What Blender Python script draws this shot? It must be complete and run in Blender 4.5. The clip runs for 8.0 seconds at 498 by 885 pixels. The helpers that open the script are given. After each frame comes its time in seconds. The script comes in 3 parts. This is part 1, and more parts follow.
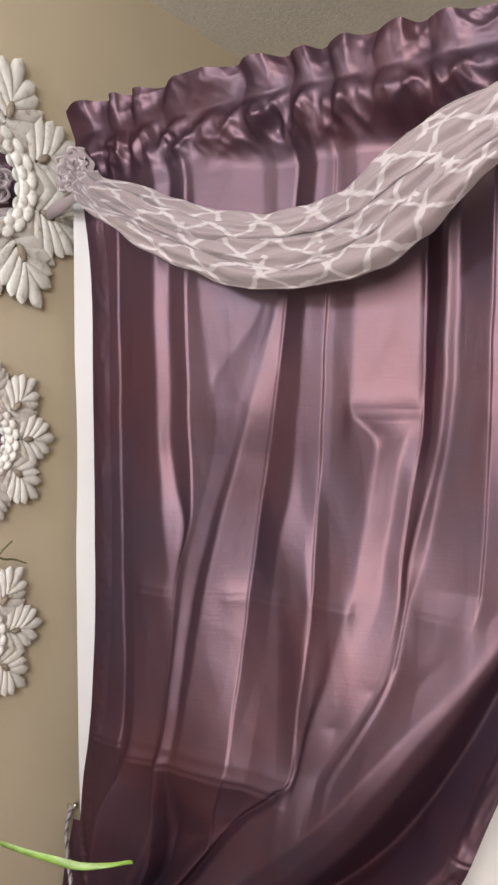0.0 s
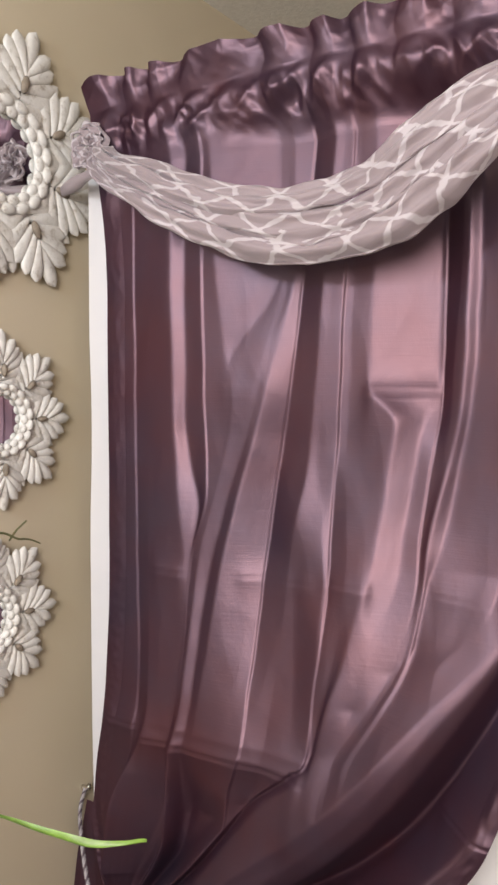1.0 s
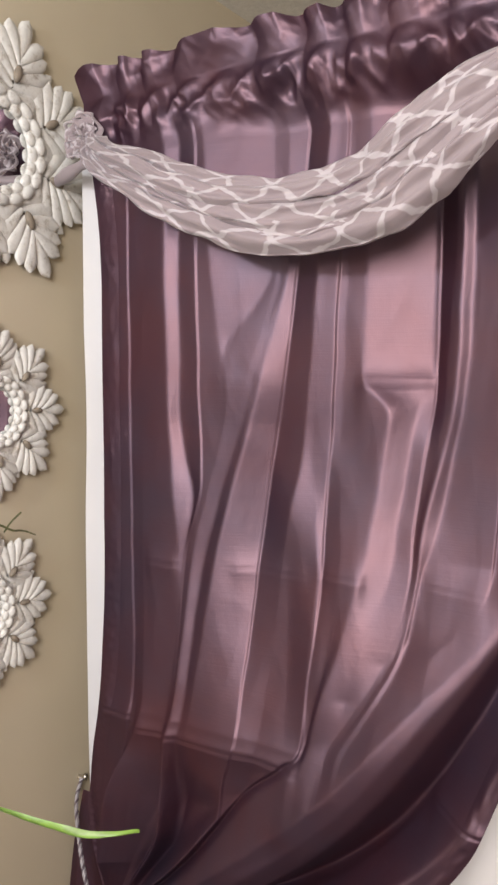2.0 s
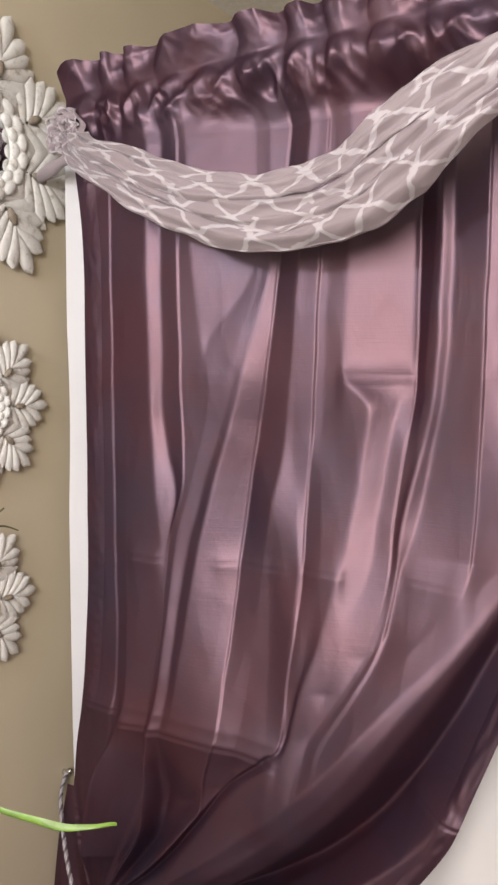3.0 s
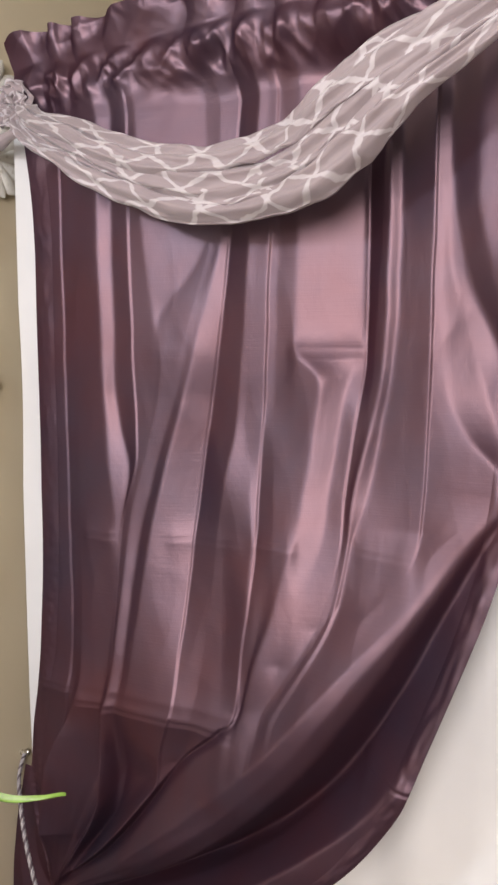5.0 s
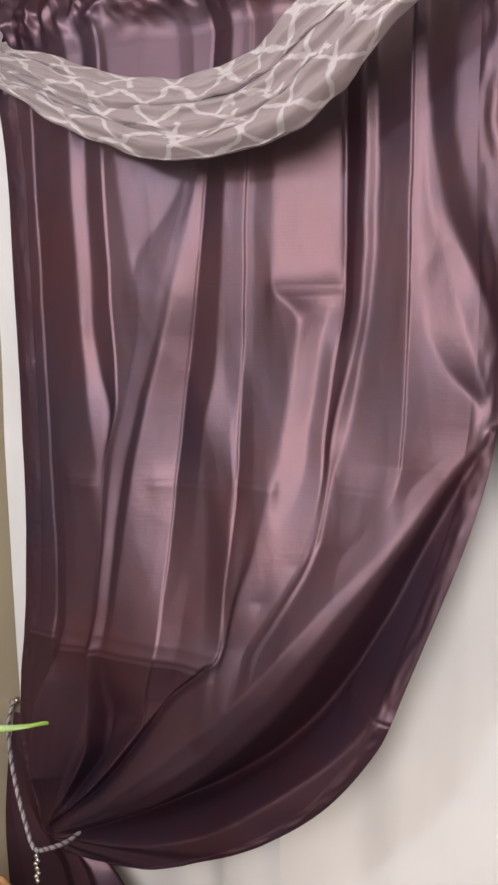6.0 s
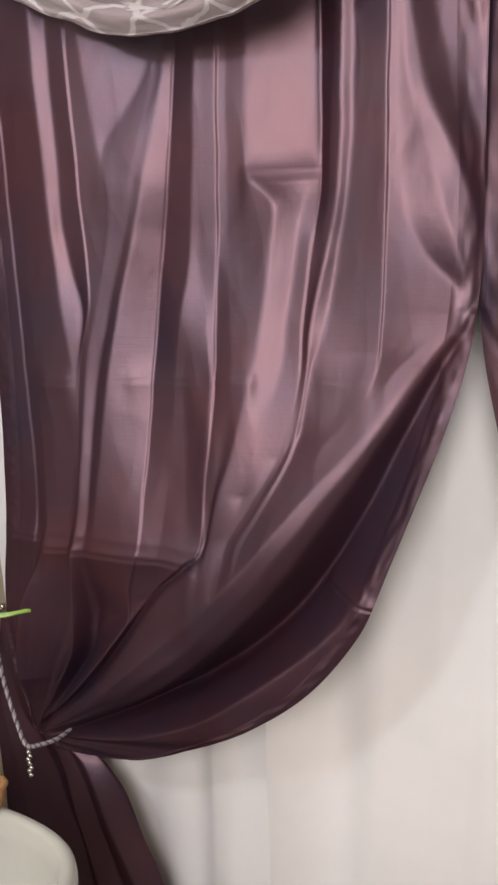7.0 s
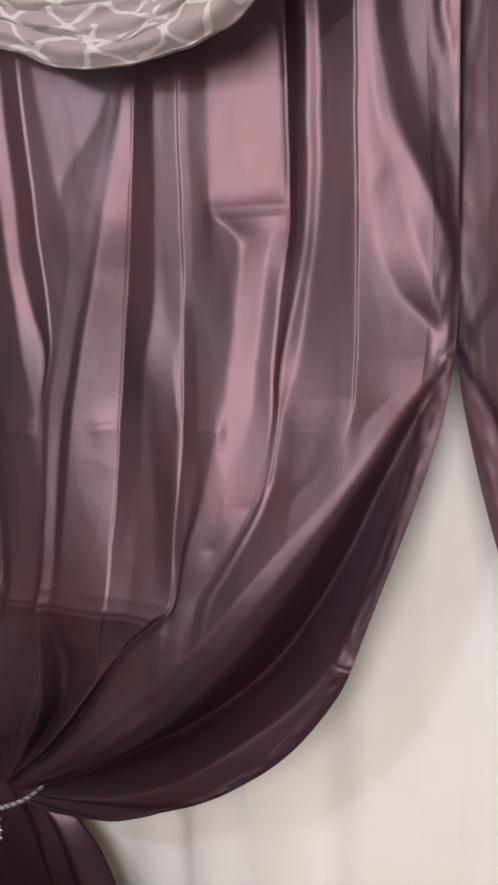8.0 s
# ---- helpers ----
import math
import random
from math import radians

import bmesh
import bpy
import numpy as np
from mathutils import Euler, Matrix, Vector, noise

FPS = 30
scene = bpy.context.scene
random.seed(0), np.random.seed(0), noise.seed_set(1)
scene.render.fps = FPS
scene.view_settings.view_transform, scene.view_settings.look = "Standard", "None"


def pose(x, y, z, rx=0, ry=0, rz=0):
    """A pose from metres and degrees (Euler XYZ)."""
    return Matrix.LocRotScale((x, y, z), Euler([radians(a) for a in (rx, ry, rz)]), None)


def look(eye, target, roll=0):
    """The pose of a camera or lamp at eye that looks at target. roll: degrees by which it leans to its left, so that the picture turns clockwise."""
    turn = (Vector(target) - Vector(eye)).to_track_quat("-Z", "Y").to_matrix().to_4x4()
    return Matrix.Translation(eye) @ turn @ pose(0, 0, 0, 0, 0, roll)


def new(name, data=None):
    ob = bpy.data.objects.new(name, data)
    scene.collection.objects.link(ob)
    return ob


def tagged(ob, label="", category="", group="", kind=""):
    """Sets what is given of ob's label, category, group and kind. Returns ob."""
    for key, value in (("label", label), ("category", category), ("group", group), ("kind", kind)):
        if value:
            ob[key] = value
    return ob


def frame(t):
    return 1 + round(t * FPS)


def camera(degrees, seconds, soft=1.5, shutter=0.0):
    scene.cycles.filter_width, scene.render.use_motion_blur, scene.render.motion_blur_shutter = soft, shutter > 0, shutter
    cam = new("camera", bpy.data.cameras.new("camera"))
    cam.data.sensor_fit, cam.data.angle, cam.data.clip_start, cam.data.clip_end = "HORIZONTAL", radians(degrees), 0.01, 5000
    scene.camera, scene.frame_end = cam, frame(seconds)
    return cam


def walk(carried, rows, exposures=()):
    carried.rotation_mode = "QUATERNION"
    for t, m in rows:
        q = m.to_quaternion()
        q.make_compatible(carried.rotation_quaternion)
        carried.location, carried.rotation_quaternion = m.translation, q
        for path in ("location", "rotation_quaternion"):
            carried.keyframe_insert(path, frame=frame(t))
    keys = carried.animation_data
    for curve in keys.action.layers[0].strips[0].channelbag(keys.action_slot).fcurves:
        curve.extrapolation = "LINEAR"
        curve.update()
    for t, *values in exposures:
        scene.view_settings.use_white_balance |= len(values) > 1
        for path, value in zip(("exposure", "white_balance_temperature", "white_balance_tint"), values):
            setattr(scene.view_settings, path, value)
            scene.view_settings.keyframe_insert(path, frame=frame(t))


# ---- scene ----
cam = camera(33.9, 8.0, soft=2.7)
METRES, EYE, TILT, LEAN, TURN = 0.27, 1.7, -3.0, 0.0, 32.0
ROWS = [
    (0.0, 0.0, 0.0, 0.0, -0.0, 0.0, -0.0),
    (0.5, -0.0091, 0.0319, -0.0378, 0.49, -0.2, -0.12),
    (1.0, -0.015, 0.0603, -0.0617, 0.95, -0.69, -0.26),
    (2.5, 0.043, 0.0547, -0.0495, 0.77, -1.61, -0.26),
    (3.0, 0.0782, 0.0467, -0.0519, 0.4, -1.71, -0.16),
    (3.5, 0.0974, 0.0625, -0.0809, 0.05, -1.95, -0.11),
    (4.0, 0.1401, 0.0594, -0.0865, -0.58, -2.27, -0.03),
    (4.5, 0.1493, 0.0478, -0.0996, -1.36, -2.44, 0.04),
    (6.0, 0.2183, 0.0412, -0.2907, -2.59, -4.67, 1.19),
    (6.5, 0.235, 0.0546, -0.4222, -3.43, -7.9, 1.7),
    (7.0, 0.2365, 0.076, -0.4645, -3.99, -9.91, 2.35),
    (7.5, 0.3117, 0.221, -0.4171, -3.89, -9.9, 2.96),
    (8.0, 0.3543, 0.3054, -0.311, -4.94, -9.32, 3.27),
]
EXPOSURES = [(0.0, -0.06), (4.5, -0.06), (6.0, -0.26), (7.0, -0.34), (8.0, -0.28)]
walk(cam, [(t, pose(0, 0, EYE, TILT, LEAN, TURN) @ pose(METRES * x, METRES * y, METRES * z, 90 + pitch, roll, yaw)) for t, x, y, z, yaw, pitch, roll in ROWS], EXPOSURES)

# ---- light: a closed bathroom with two unseen lamps added behind the camera ----
world = bpy.data.worlds.new("world")
scene.world = world
world.use_nodes = True
world.node_tree.nodes["Background"].inputs[0].default_value = (0.75, 0.82, 1.0, 1)
world.node_tree.nodes["Background"].inputs[1].default_value = 0.02


# unseen fill lamp, added to light liner and wall; warm to redden folds
fill = bpy.data.lights.new("unseen_fill_lamp", "AREA")
fill.shape, fill.size, fill.energy, fill.color = "DISK", 0.9, 56.0, (1.0, 0.935, 0.90)
new("unseen_fill_lamp", fill).matrix_world = look((0.28, -1.15, 2.12), (-0.65, 1.1, 0.6))
# unseen lamp added at the left; its cool tint turns flat folds blue
left_lamp = bpy.data.lights.new("unseen_left_lamp", "POINT")
left_lamp.energy, left_lamp.color, left_lamp.shadow_soft_size = 30.0, (0.80, 0.90, 1.0), 0.07
new("unseen_left_lamp", left_lamp).location = (-0.74, -0.38, 2.14)


# ---- materials ----
def material(name, colour=(0.5, 0.5, 0.5), rough=0.5, metal=0.0):
    m = bpy.data.materials.new(name)
    m.use_nodes = True
    b = m.node_tree.nodes["Principled BSDF"]
    b.inputs["Base Color"].default_value = (*colour, 1)
    b.inputs["Roughness"].default_value = rough
    b.inputs["Metallic"].default_value = metal
    return m, m.node_tree, b


def node(nt, kind, **values):
    n = nt.nodes.new(kind)
    for k, v in values.items():
        n.inputs[k].default_value = v
    return n


def coords(nt, scale=(1, 1, 1), which="Object"):
    c = nt.nodes.new("ShaderNodeTexCoord")
    mp = nt.nodes.new("ShaderNodeMapping")
    mp.inputs["Scale"].default_value = scale
    nt.links.new(c.outputs[which], mp.inputs["Vector"])
    return mp.outputs["Vector"]


def noise_tex(nt, vec, scale, detail=4.0, rough=0.6):
    n = node(nt, "ShaderNodeTexNoise", Scale=scale, Detail=detail, Roughness=rough)
    nt.links.new(vec, n.inputs["Vector"])
    return n.outputs["Fac"]


def ramp(nt, fac, stops):
    r = nt.nodes.new("ShaderNodeValToRGB")
    els = r.color_ramp.elements
    while len(els) < len(stops):
        els.new(0.5)
    for e, (p, c) in zip(els, stops):
        e.position, e.color = p, (*c, 1)
    nt.links.new(fac, r.inputs["Fac"])
    return r.outputs["Color"]


def bump(nt, height, target, strength, distance):
    b = node(nt, "ShaderNodeBump", Strength=strength, Distance=distance)
    nt.links.new(height, b.inputs["Height"])
    nt.links.new(b.outputs["Normal"], target.inputs["Normal"])
    return b


def mathn(nt, op, a, b=None):
    n = nt.nodes.new("ShaderNodeMath")
    n.operation = op
    for i, v in enumerate((a, b)):
        if v is None:
            continue
        if isinstance(v, (int, float)):
            n.inputs[i].default_value = v
        else:
            nt.links.new(v, n.inputs[i])
    return n.outputs[0]


def wall_paint():
    m, nt, b = material("beige_wall_paint", (0.40, 0.335, 0.235), 0.55)
    v = coords(nt)
    nt.links.new(ramp(nt, noise_tex(nt, v, 2.2, 3), [(0.3, (0.53, 0.455, 0.335)), (0.7, (0.58, 0.50, 0.375))]), b.inputs["Base Color"])
    bump(nt, noise_tex(nt, v, 260, 3), b, 0.12, 0.001)
    return m


def ceiling_paint():
    m, nt, b = material("textured_ceiling_paint", (0.62, 0.59, 0.53), 0.9)
    v = coords(nt)
    nt.links.new(ramp(nt, noise_tex(nt, v, 90, 4), [(0.35, (0.80, 0.77, 0.72)), (0.65, (0.88, 0.85, 0.80))]), b.inputs["Base Color"])
    bump(nt, noise_tex(nt, v, 130, 3, 0.7), b, 0.45, 0.005)
    return m


# sheen of the two threads: roughness, stretch, and the range of colour
WEFT = (0.42, 0.0, (0.58, 0.375, 0.405), (0.63, 0.37, 0.385))
WARP = (0.52, 0.0, (0.17, 0.17, 0.30), (0.15, 0.135, 0.22))


def taffeta():
    """Changeable taffeta: rose weft threads that run across, slate-blue warp threads that run down, each with its own sheen."""
    m, nt, b = material("mauve_taffeta", (0.1, 0.07, 0.08), 0.4)
    v = coords(nt)
    out = nt.nodes["Material Output"]
    nt.nodes.remove(b)
    patch = noise_tex(nt, v, 5, 3)
    diffuse = node(nt, "ShaderNodeBsdfDiffuse")
    nt.links.new(ramp(nt, patch, [(0.3, (0.018, 0.011, 0.021)), (0.7, (0.036, 0.009, 0.014))]), diffuse.inputs["Color"])
    tangent = nt.nodes.new("ShaderNodeTangent")
    tangent.direction_type = "UV_MAP"
    weft = node(nt, "ShaderNodeBsdfAnisotropic", Roughness=WEFT[0], Anisotropy=WEFT[1], Rotation=0.25)
    nt.links.new(ramp(nt, patch, [(0.3, WEFT[2]), (0.7, WEFT[3])]), weft.inputs["Color"])
    warp = node(nt, "ShaderNodeBsdfAnisotropic", Roughness=WARP[0], Anisotropy=WARP[1], Rotation=0.0)
    nt.links.new(ramp(nt, patch, [(0.3, WARP[2]), (0.7, WARP[3])]), warp.inputs["Color"])
    weave = noise_tex(nt, coords(nt, (900, 900, 70)), 1.0, 2)
    slub = noise_tex(nt, coords(nt, (14, 14, 420)), 1.0, 3)
    wrinkle = noise_tex(nt, coords(nt, (16, 16, 5)), 1.0, 4)
    fine = mathn(nt, "ABSOLUTE", mathn(nt, "SUBTRACT", noise_tex(nt, coords(nt, (22, 22, 13)), 1.0, 3), 0.5))
    weave = mathn(nt, "ADD", weave, mathn(nt, "MULTIPLY", fine, 8.0))
    h = mathn(nt, "ADD", mathn(nt, "MULTIPLY", weave, 0.02), mathn(nt, "ADD", mathn(nt, "MULTIPLY", slub, 0.036), mathn(nt, "MULTIPLY", wrinkle, 0.10)))
    bp = bump(nt, h, diffuse, 0.5, 0.008)
    threads = node(nt, "ShaderNodeMixShader", Fac=0.5)
    for k, gloss in ((1, weft), (2, warp)):
        nt.links.new(bp.outputs["Normal"], gloss.inputs["Normal"])
        nt.links.new(tangent.outputs[0], gloss.inputs["Tangent"])
        nt.links.new(gloss.outputs[0], threads.inputs[k])
    mix = node(nt, "ShaderNodeMixShader", Fac=0.235)
    nt.links.new(diffuse.outputs[0], mix.inputs[1])
    nt.links.new(threads.outputs[0], mix.inputs[2])
    nt.links.new(mix.outputs[0], out.inputs["Surface"])
    return m


def sheer_scarf():
    m, nt, b = material("grey_sheer_with_white_lattice", (0.4, 0.37, 0.36), 0.55)
    uv = nt.nodes.new("ShaderNodeTexCoord").outputs["UV"]
    warp = nt.nodes.new("ShaderNodeTexNoise")
    warp.inputs["Scale"].default_value = 7
    nt.links.new(uv, warp.inputs["Vector"])
    add = nt.nodes.new("ShaderNodeVectorMath")
    add.operation = "MULTIPLY_ADD"
    nt.links.new(warp.outputs["Color"], add.inputs[0])
    add.inputs[1].default_value = (0.075, 0.060, 0)
    nt.links.new(uv, add.inputs[2])
    crumple = nt.nodes.new("ShaderNodeTexNoise")
    crumple.inputs["Scale"].default_value = 26
    nt.links.new(uv, crumple.inputs["Vector"])
    creased = nt.nodes.new("ShaderNodeVectorMath")
    creased.operation = "MULTIPLY_ADD"
    nt.links.new(crumple.outputs["Color"], creased.inputs[0])
    creased.inputs[1].default_value = (0.030, 0.034, 0)
    nt.links.new(add.outputs[0], creased.inputs[2])
    sep = nt.nodes.new("ShaderNodeSeparateXYZ")
    nt.links.new(creased.outputs[0], sep.inputs[0])
    x, y = sep.outputs[0], sep.outputs[1]
    lines = []
    for op in ("ADD", "SUBTRACT"):
        s = mathn(nt, op, mathn(nt, "MULTIPLY", x, 0.8), y)
        lines.append(mathn(nt, "ABSOLUTE", mathn(nt, "SINE", mathn(nt, "MULTIPLY", s, math.pi / 0.078))))
    line = mathn(nt, "MINIMUM", lines[0], lines[1])
    soft = nt.nodes.new("ShaderNodeMapRange")
    soft.inputs["From Min"].default_value, soft.inputs["From Max"].default_value = 0.27, 0.17
    nt.links.new(line, soft.inputs["Value"])
    white = soft.outputs["Result"]
    mixc = nt.nodes.new("ShaderNodeMix")
    mixc.data_type = "RGBA"
    nt.links.new(white, mixc.inputs["Factor"])
    mixc.inputs["A"].default_value = (0.335, 0.268, 0.290, 1)
    mixc.inputs["B"].default_value = (0.46, 0.41, 0.44, 1)
    nt.links.new(mixc.outputs["Result"], b.inputs["Base Color"])
    alpha = mathn(nt, "ADD", mathn(nt, "MULTIPLY", white, 0.2), 0.74)
    nt.links.new(alpha, b.inputs["Alpha"])
    b.inputs["Sheen Weight"].default_value = 0.3
    bump(nt, noise_tex(nt, coords(nt, (40, 40, 40)), 1.0, 4), b, 0.25, 0.004)
    return m


def plain_white_cloth():
    m, nt, b = material("white_liner_cloth", (0.80, 0.775, 0.755), 0.7)
    v = coords(nt)
    bump(nt, noise_tex(nt, v, 400, 2), b, 0.15, 0.0006)
    nt.links.new(ramp(nt, noise_tex(nt, v, 4, 3), [(0.3, (0.78, 0.765, 0.785)), (0.7, (0.84, 0.82, 0.84))]), b.inputs["Base Color"])
    return m


def washed_plaster():
    m, nt, b = material("whitewashed_resin", (0.75, 0.72, 0.67), 0.5)
    v = coords(nt)
    nt.links.new(ramp(nt, noise_tex(nt, v, 45, 5, 0.7), [(0.32, (0.36, 0.315, 0.27)), (0.45, (0.62, 0.60, 0.57)), (0.75, (0.74, 0.725, 0.70))]), b.inputs["Base Color"])
    bump(nt, noise_tex(nt, v, 160, 4), b, 0.25, 0.002)
    return m


def simple(name, colour, rough, metal=0.0, scale=60, vary=0.15, relief=0.1):
    m, nt, b = material(name, colour, rough, metal)
    v = coords(nt)
    lo, hi = tuple(c * (1 - vary) for c in colour), tuple(min(1, c * (1 + vary)) for c in colour)
    nt.links.new(ramp(nt, noise_tex(nt, v, scale, 4), [(0.3, lo), (0.7, hi)]), b.inputs["Base Color"])
    if relief:
        bump(nt, noise_tex(nt, v, scale * 3, 3), b, relief, 0.001)
    return m


WALL, CEILING, TAFFETA, SCARF = wall_paint(), ceiling_paint(), taffeta(), sheer_scarf()
LINER, RESIN = plain_white_cloth(), washed_plaster()
WASH_AND_SHADE = simple("brown_wash_and_shade_resin", (0.22, 0.18, 0.14), 0.6, 0, 80, 0.35, 0.2)
GLASS = material("mirror_silver", (0.86, 0.87, 0.87), 0.03, 1.0)[0]
CERAMIC = simple("glazed_white_ceramic", (0.46, 0.455, 0.42), 0.10, 0, 8, 0.03, 0.0)
WICKER = simple("honey_wicker", (0.36, 0.19, 0.08), 0.55, 0, 90, 0.35, 0.3)
LEAF = simple("green_leaf", (0.15, 0.25, 0.04), 0.4, 0, 35, 0.35, 0.15)
STEM = simple("brown_green_stem", (0.10, 0.10, 0.04), 0.6, 0, 60, 0.3, 0.2)
CORD_LIGHT = simple("silver_cord", (0.34, 0.31, 0.33), 0.4, 0.2, 300, 0.15, 0.3)
CORD_DARK = simple("plum_cord", (0.09, 0.065, 0.08), 0.45, 0.0, 300, 0.2, 0.3)
SILVER = material("silver_beads", (0.75, 0.73, 0.70), 0.22, 1.0)[0]
# for the unseen floor, dark so that the hanging cloth reflects little light
TILE = simple("grey_floor_tile", (0.14, 0.125, 0.11), 0.4, 0, 7, 0.12, 0.05)
ROD = simple("white_rod", (0.75, 0.73, 0.70), 0.35, 0.0, 30, 0.05, 0.0)


# ---- building helpers ----
def mesh_object(name, bm, mat, smooth=True):
    me = bpy.data.meshes.new(name)
    bm.normal_update()
    bm.to_mesh(me)
    bm.free()
    me.materials.append(mat)
    if smooth:
        me.polygons.foreach_set("use_smooth", [True] * len(me.polygons))
    return new(name, me)


def part(name, bm, mat, parent, label="", smooth=True):
    ob = mesh_object(name, bm, mat, smooth)
    ob.parent = parent
    if label:
        ob["label"] = label
    return ob


def empty(name, place, label, category, group="", kind=""):
    ob = new(name)
    ob.empty_display_size = 0.05
    ob.matrix_world = Matrix.Translation(place)
    return tagged(ob, label, category, group, kind)


def box(bm, lo, hi):
    m = Matrix.Translation([(a + b) / 2 for a, b in zip(lo, hi)]) @ Matrix.Diagonal([b - a for a, b in zip(lo, hi)] + [1])
    bmesh.ops.create_cube(bm, size=1, matrix=m)
    return bm


def grid_mesh(nu, nv, place, uv=None, closed=False):
    """A sheet of nu by nv points, place(i, j) giving each."""
    bm = bmesh.new()
    vs = [[bm.verts.new(place(i, j)) for i in range(nu)] for j in range(nv)]
    layer = bm.loops.layers.uv.new("uv") if uv else None
    for j in range(nv - 1):
        for i in range(nu if closed else nu - 1):
            k = (i + 1) % nu
            f = bm.faces.new((vs[j][i], vs[j][k], vs[j + 1][k], vs[j + 1][i]))
            if uv:
                for loop, (a, b) in zip(f.loops, ((i, j), (i + 1, j), (i + 1, j + 1), (i, j + 1))):
                    loop[layer].uv = uv(a, b)
    return bm


def spline(points, t):
    """Catmull-Rom through points, t from 0 to 1."""
    n = len(points) - 1
    s = min(max(t, 0), 1) * n
    k = min(int(s), n - 1)
    f = s - k
    p = [Vector(points[min(max(k + d, 0), n)]) for d in (-1, 0, 1, 2)]
    return 0.5 * (2 * p[1] + (p[2] - p[0]) * f + (2 * p[0] - 5 * p[1] + 4 * p[2] - p[3]) * f * f + (3 * p[1] - p[0] - 3 * p[2] + p[3]) * f ** 3)


def tube(points, radius, sides=10, steps=40, twist=0.0, bm=None):
    """A round bar along points; radius may be a function of the way along."""
    bm = bm or bmesh.new()
    rings, a = [], None
    for j in range(steps + 1):
        t = j / steps
        p, q = spline(points, max(0, t - 0.01)), spline(points, min(1, t + 0.01))
        c, d = spline(points, t), (q - p).normalized()
        a = d.orthogonal().normalized() if a is None else (a - d * a.dot(d)).normalized()
        b = d.cross(a)
        r = radius(t) if callable(radius) else radius
        rings.append([bm.verts.new(c + r * (math.cos(2 * math.pi * i / sides + twist * t) * a + math.sin(2 * math.pi * i / sides + twist * t) * b)) for i in range(sides)])
    for r0, r1 in zip(rings, rings[1:]):
        for i in range(sides):
            bm.faces.new((r0[i], r0[(i + 1) % sides], r1[(i + 1) % sides], r1[i]))
    bm.faces.new(rings[0][::-1]), bm.faces.new(rings[-1])
    return bm


def ball(bm, centre, size, segments=10):
    bmesh.ops.create_uvsphere(bm, u_segments=segments, v_segments=max(6, segments * 2 // 3), radius=1, matrix=Matrix.Translation(centre) @ Matrix.Diagonal((*size, 1)))
    return bm


def along(knots, z):
    """Value at height z between knots (z, value), listed from high to low, on a smooth curve."""
    n = len(knots) - 1
    if z >= knots[0][0]:
        return knots[0][1]
    if z <= knots[n][0]:
        return knots[n][1]
    k = next(i for i in range(n) if z >= knots[i + 1][0])

    def slope(i):
        if i in (0, n):
            p, q = (knots[0], knots[1]) if i == 0 else (knots[n - 1], knots[n])
            return (q[1] - p[1]) / (q[0] - p[0])
        a, b, c = knots[i - 1], knots[i], knots[i + 1]
        d, e = (b[1] - a[1]) / (b[0] - a[0]), (c[1] - b[1]) / (c[0] - b[0])
        return 0 if d * e <= 0 else 2 * d * e / (d + e)
    (za, va), (zb, vb) = knots[k], knots[k + 1]
    w = zb - za
    f = (z - za) / w
    return va * (2 * f ** 3 - 3 * f * f + 1) + slope(k) * w * (f ** 3 - 2 * f * f + f) + vb * (3 * f * f - 2 * f ** 3) + slope(k + 1) * w * (f ** 3 - f * f)


def table(knots):
    """The curve through knots, sampled every 2 mm of height from 0.66 m up."""
    return [along(knots, 0.66 + 0.002 * i) for i in range(740)]


# ---- the room ----
XW, YB, ZC = -1.10, 1.95, 2.53
XE, YS = 1.35, -1.6
ROOM = [
    ("floor", (XW - 0.1, YS - 0.1, -0.1), (XE + 0.1, YB + 0.1, 0), TILE, "unseen bathroom floor, kept dark for the cloth's reflections"),
    ("ceiling", (XW - 0.1, YS - 0.1, ZC), (XE + 0.1, YB + 0.1, ZC + 0.1), CEILING, "off-white ceiling with rough sprayed texture"),
    ("wall_west", (XW - 0.1, YS, 0), (XW, YB, ZC), WALL, "plain beige painted wall behind the mirrors"),
    ("wall_north", (XW - 0.1, YB, 0), (XE + 0.1, YB + 0.1, ZC), WALL, "plain beige wall behind the curtain"),
    # east and south walls are never in view, pulled close to bounce light
    ("wall_east", (XE, YS, 0), (XE + 0.1, YB, ZC), WALL, "unseen beige side wall, set close for bounced light"),
    ("wall_south", (XW - 0.1, YS - 0.1, 0), (XE + 0.1, YS, ZC), WALL, "unseen beige wall opposite the curtain, set close for bounced light"),
]
for name, lo, hi, mat, label in ROOM:
    tagged(mesh_object(name, box(bmesh.new(), lo, hi), mat, False), label, name.split("_")[0], kind="structure")

# ---- the curtain ----
YR = 1.08
MID = -0.182
LEFT = [(-1.015, 2.05), (-0.995, 1.90), (-0.994, 1.68), (-0.994, 1.42), (-1.0, 1.25), (-1.012, 1.11), (-1.035, 0.97), (-1.040, 0.88), (-1.03, 0.80), (-1.005, 0.74), (-0.985, 0.705)]
RIGHT = [(-0.172, 2.05), (-0.178, 1.90), (-0.180, 1.68), (-0.182, 1.50), (-0.215, 1.35), (-0.288, 1.147), (-0.334, 1.035), (-0.43, 0.910), (-0.577, 0.801), (-0.76, 0.715), (-0.95, 0.69)]
RIDGE = [(1.497, -0.184), (1.424, -0.259), (1.321, -0.329), (1.233, -0.406), (1.071, -0.543), (0.893, -0.739), (0.789, -0.860), (0.716, -0.961)]
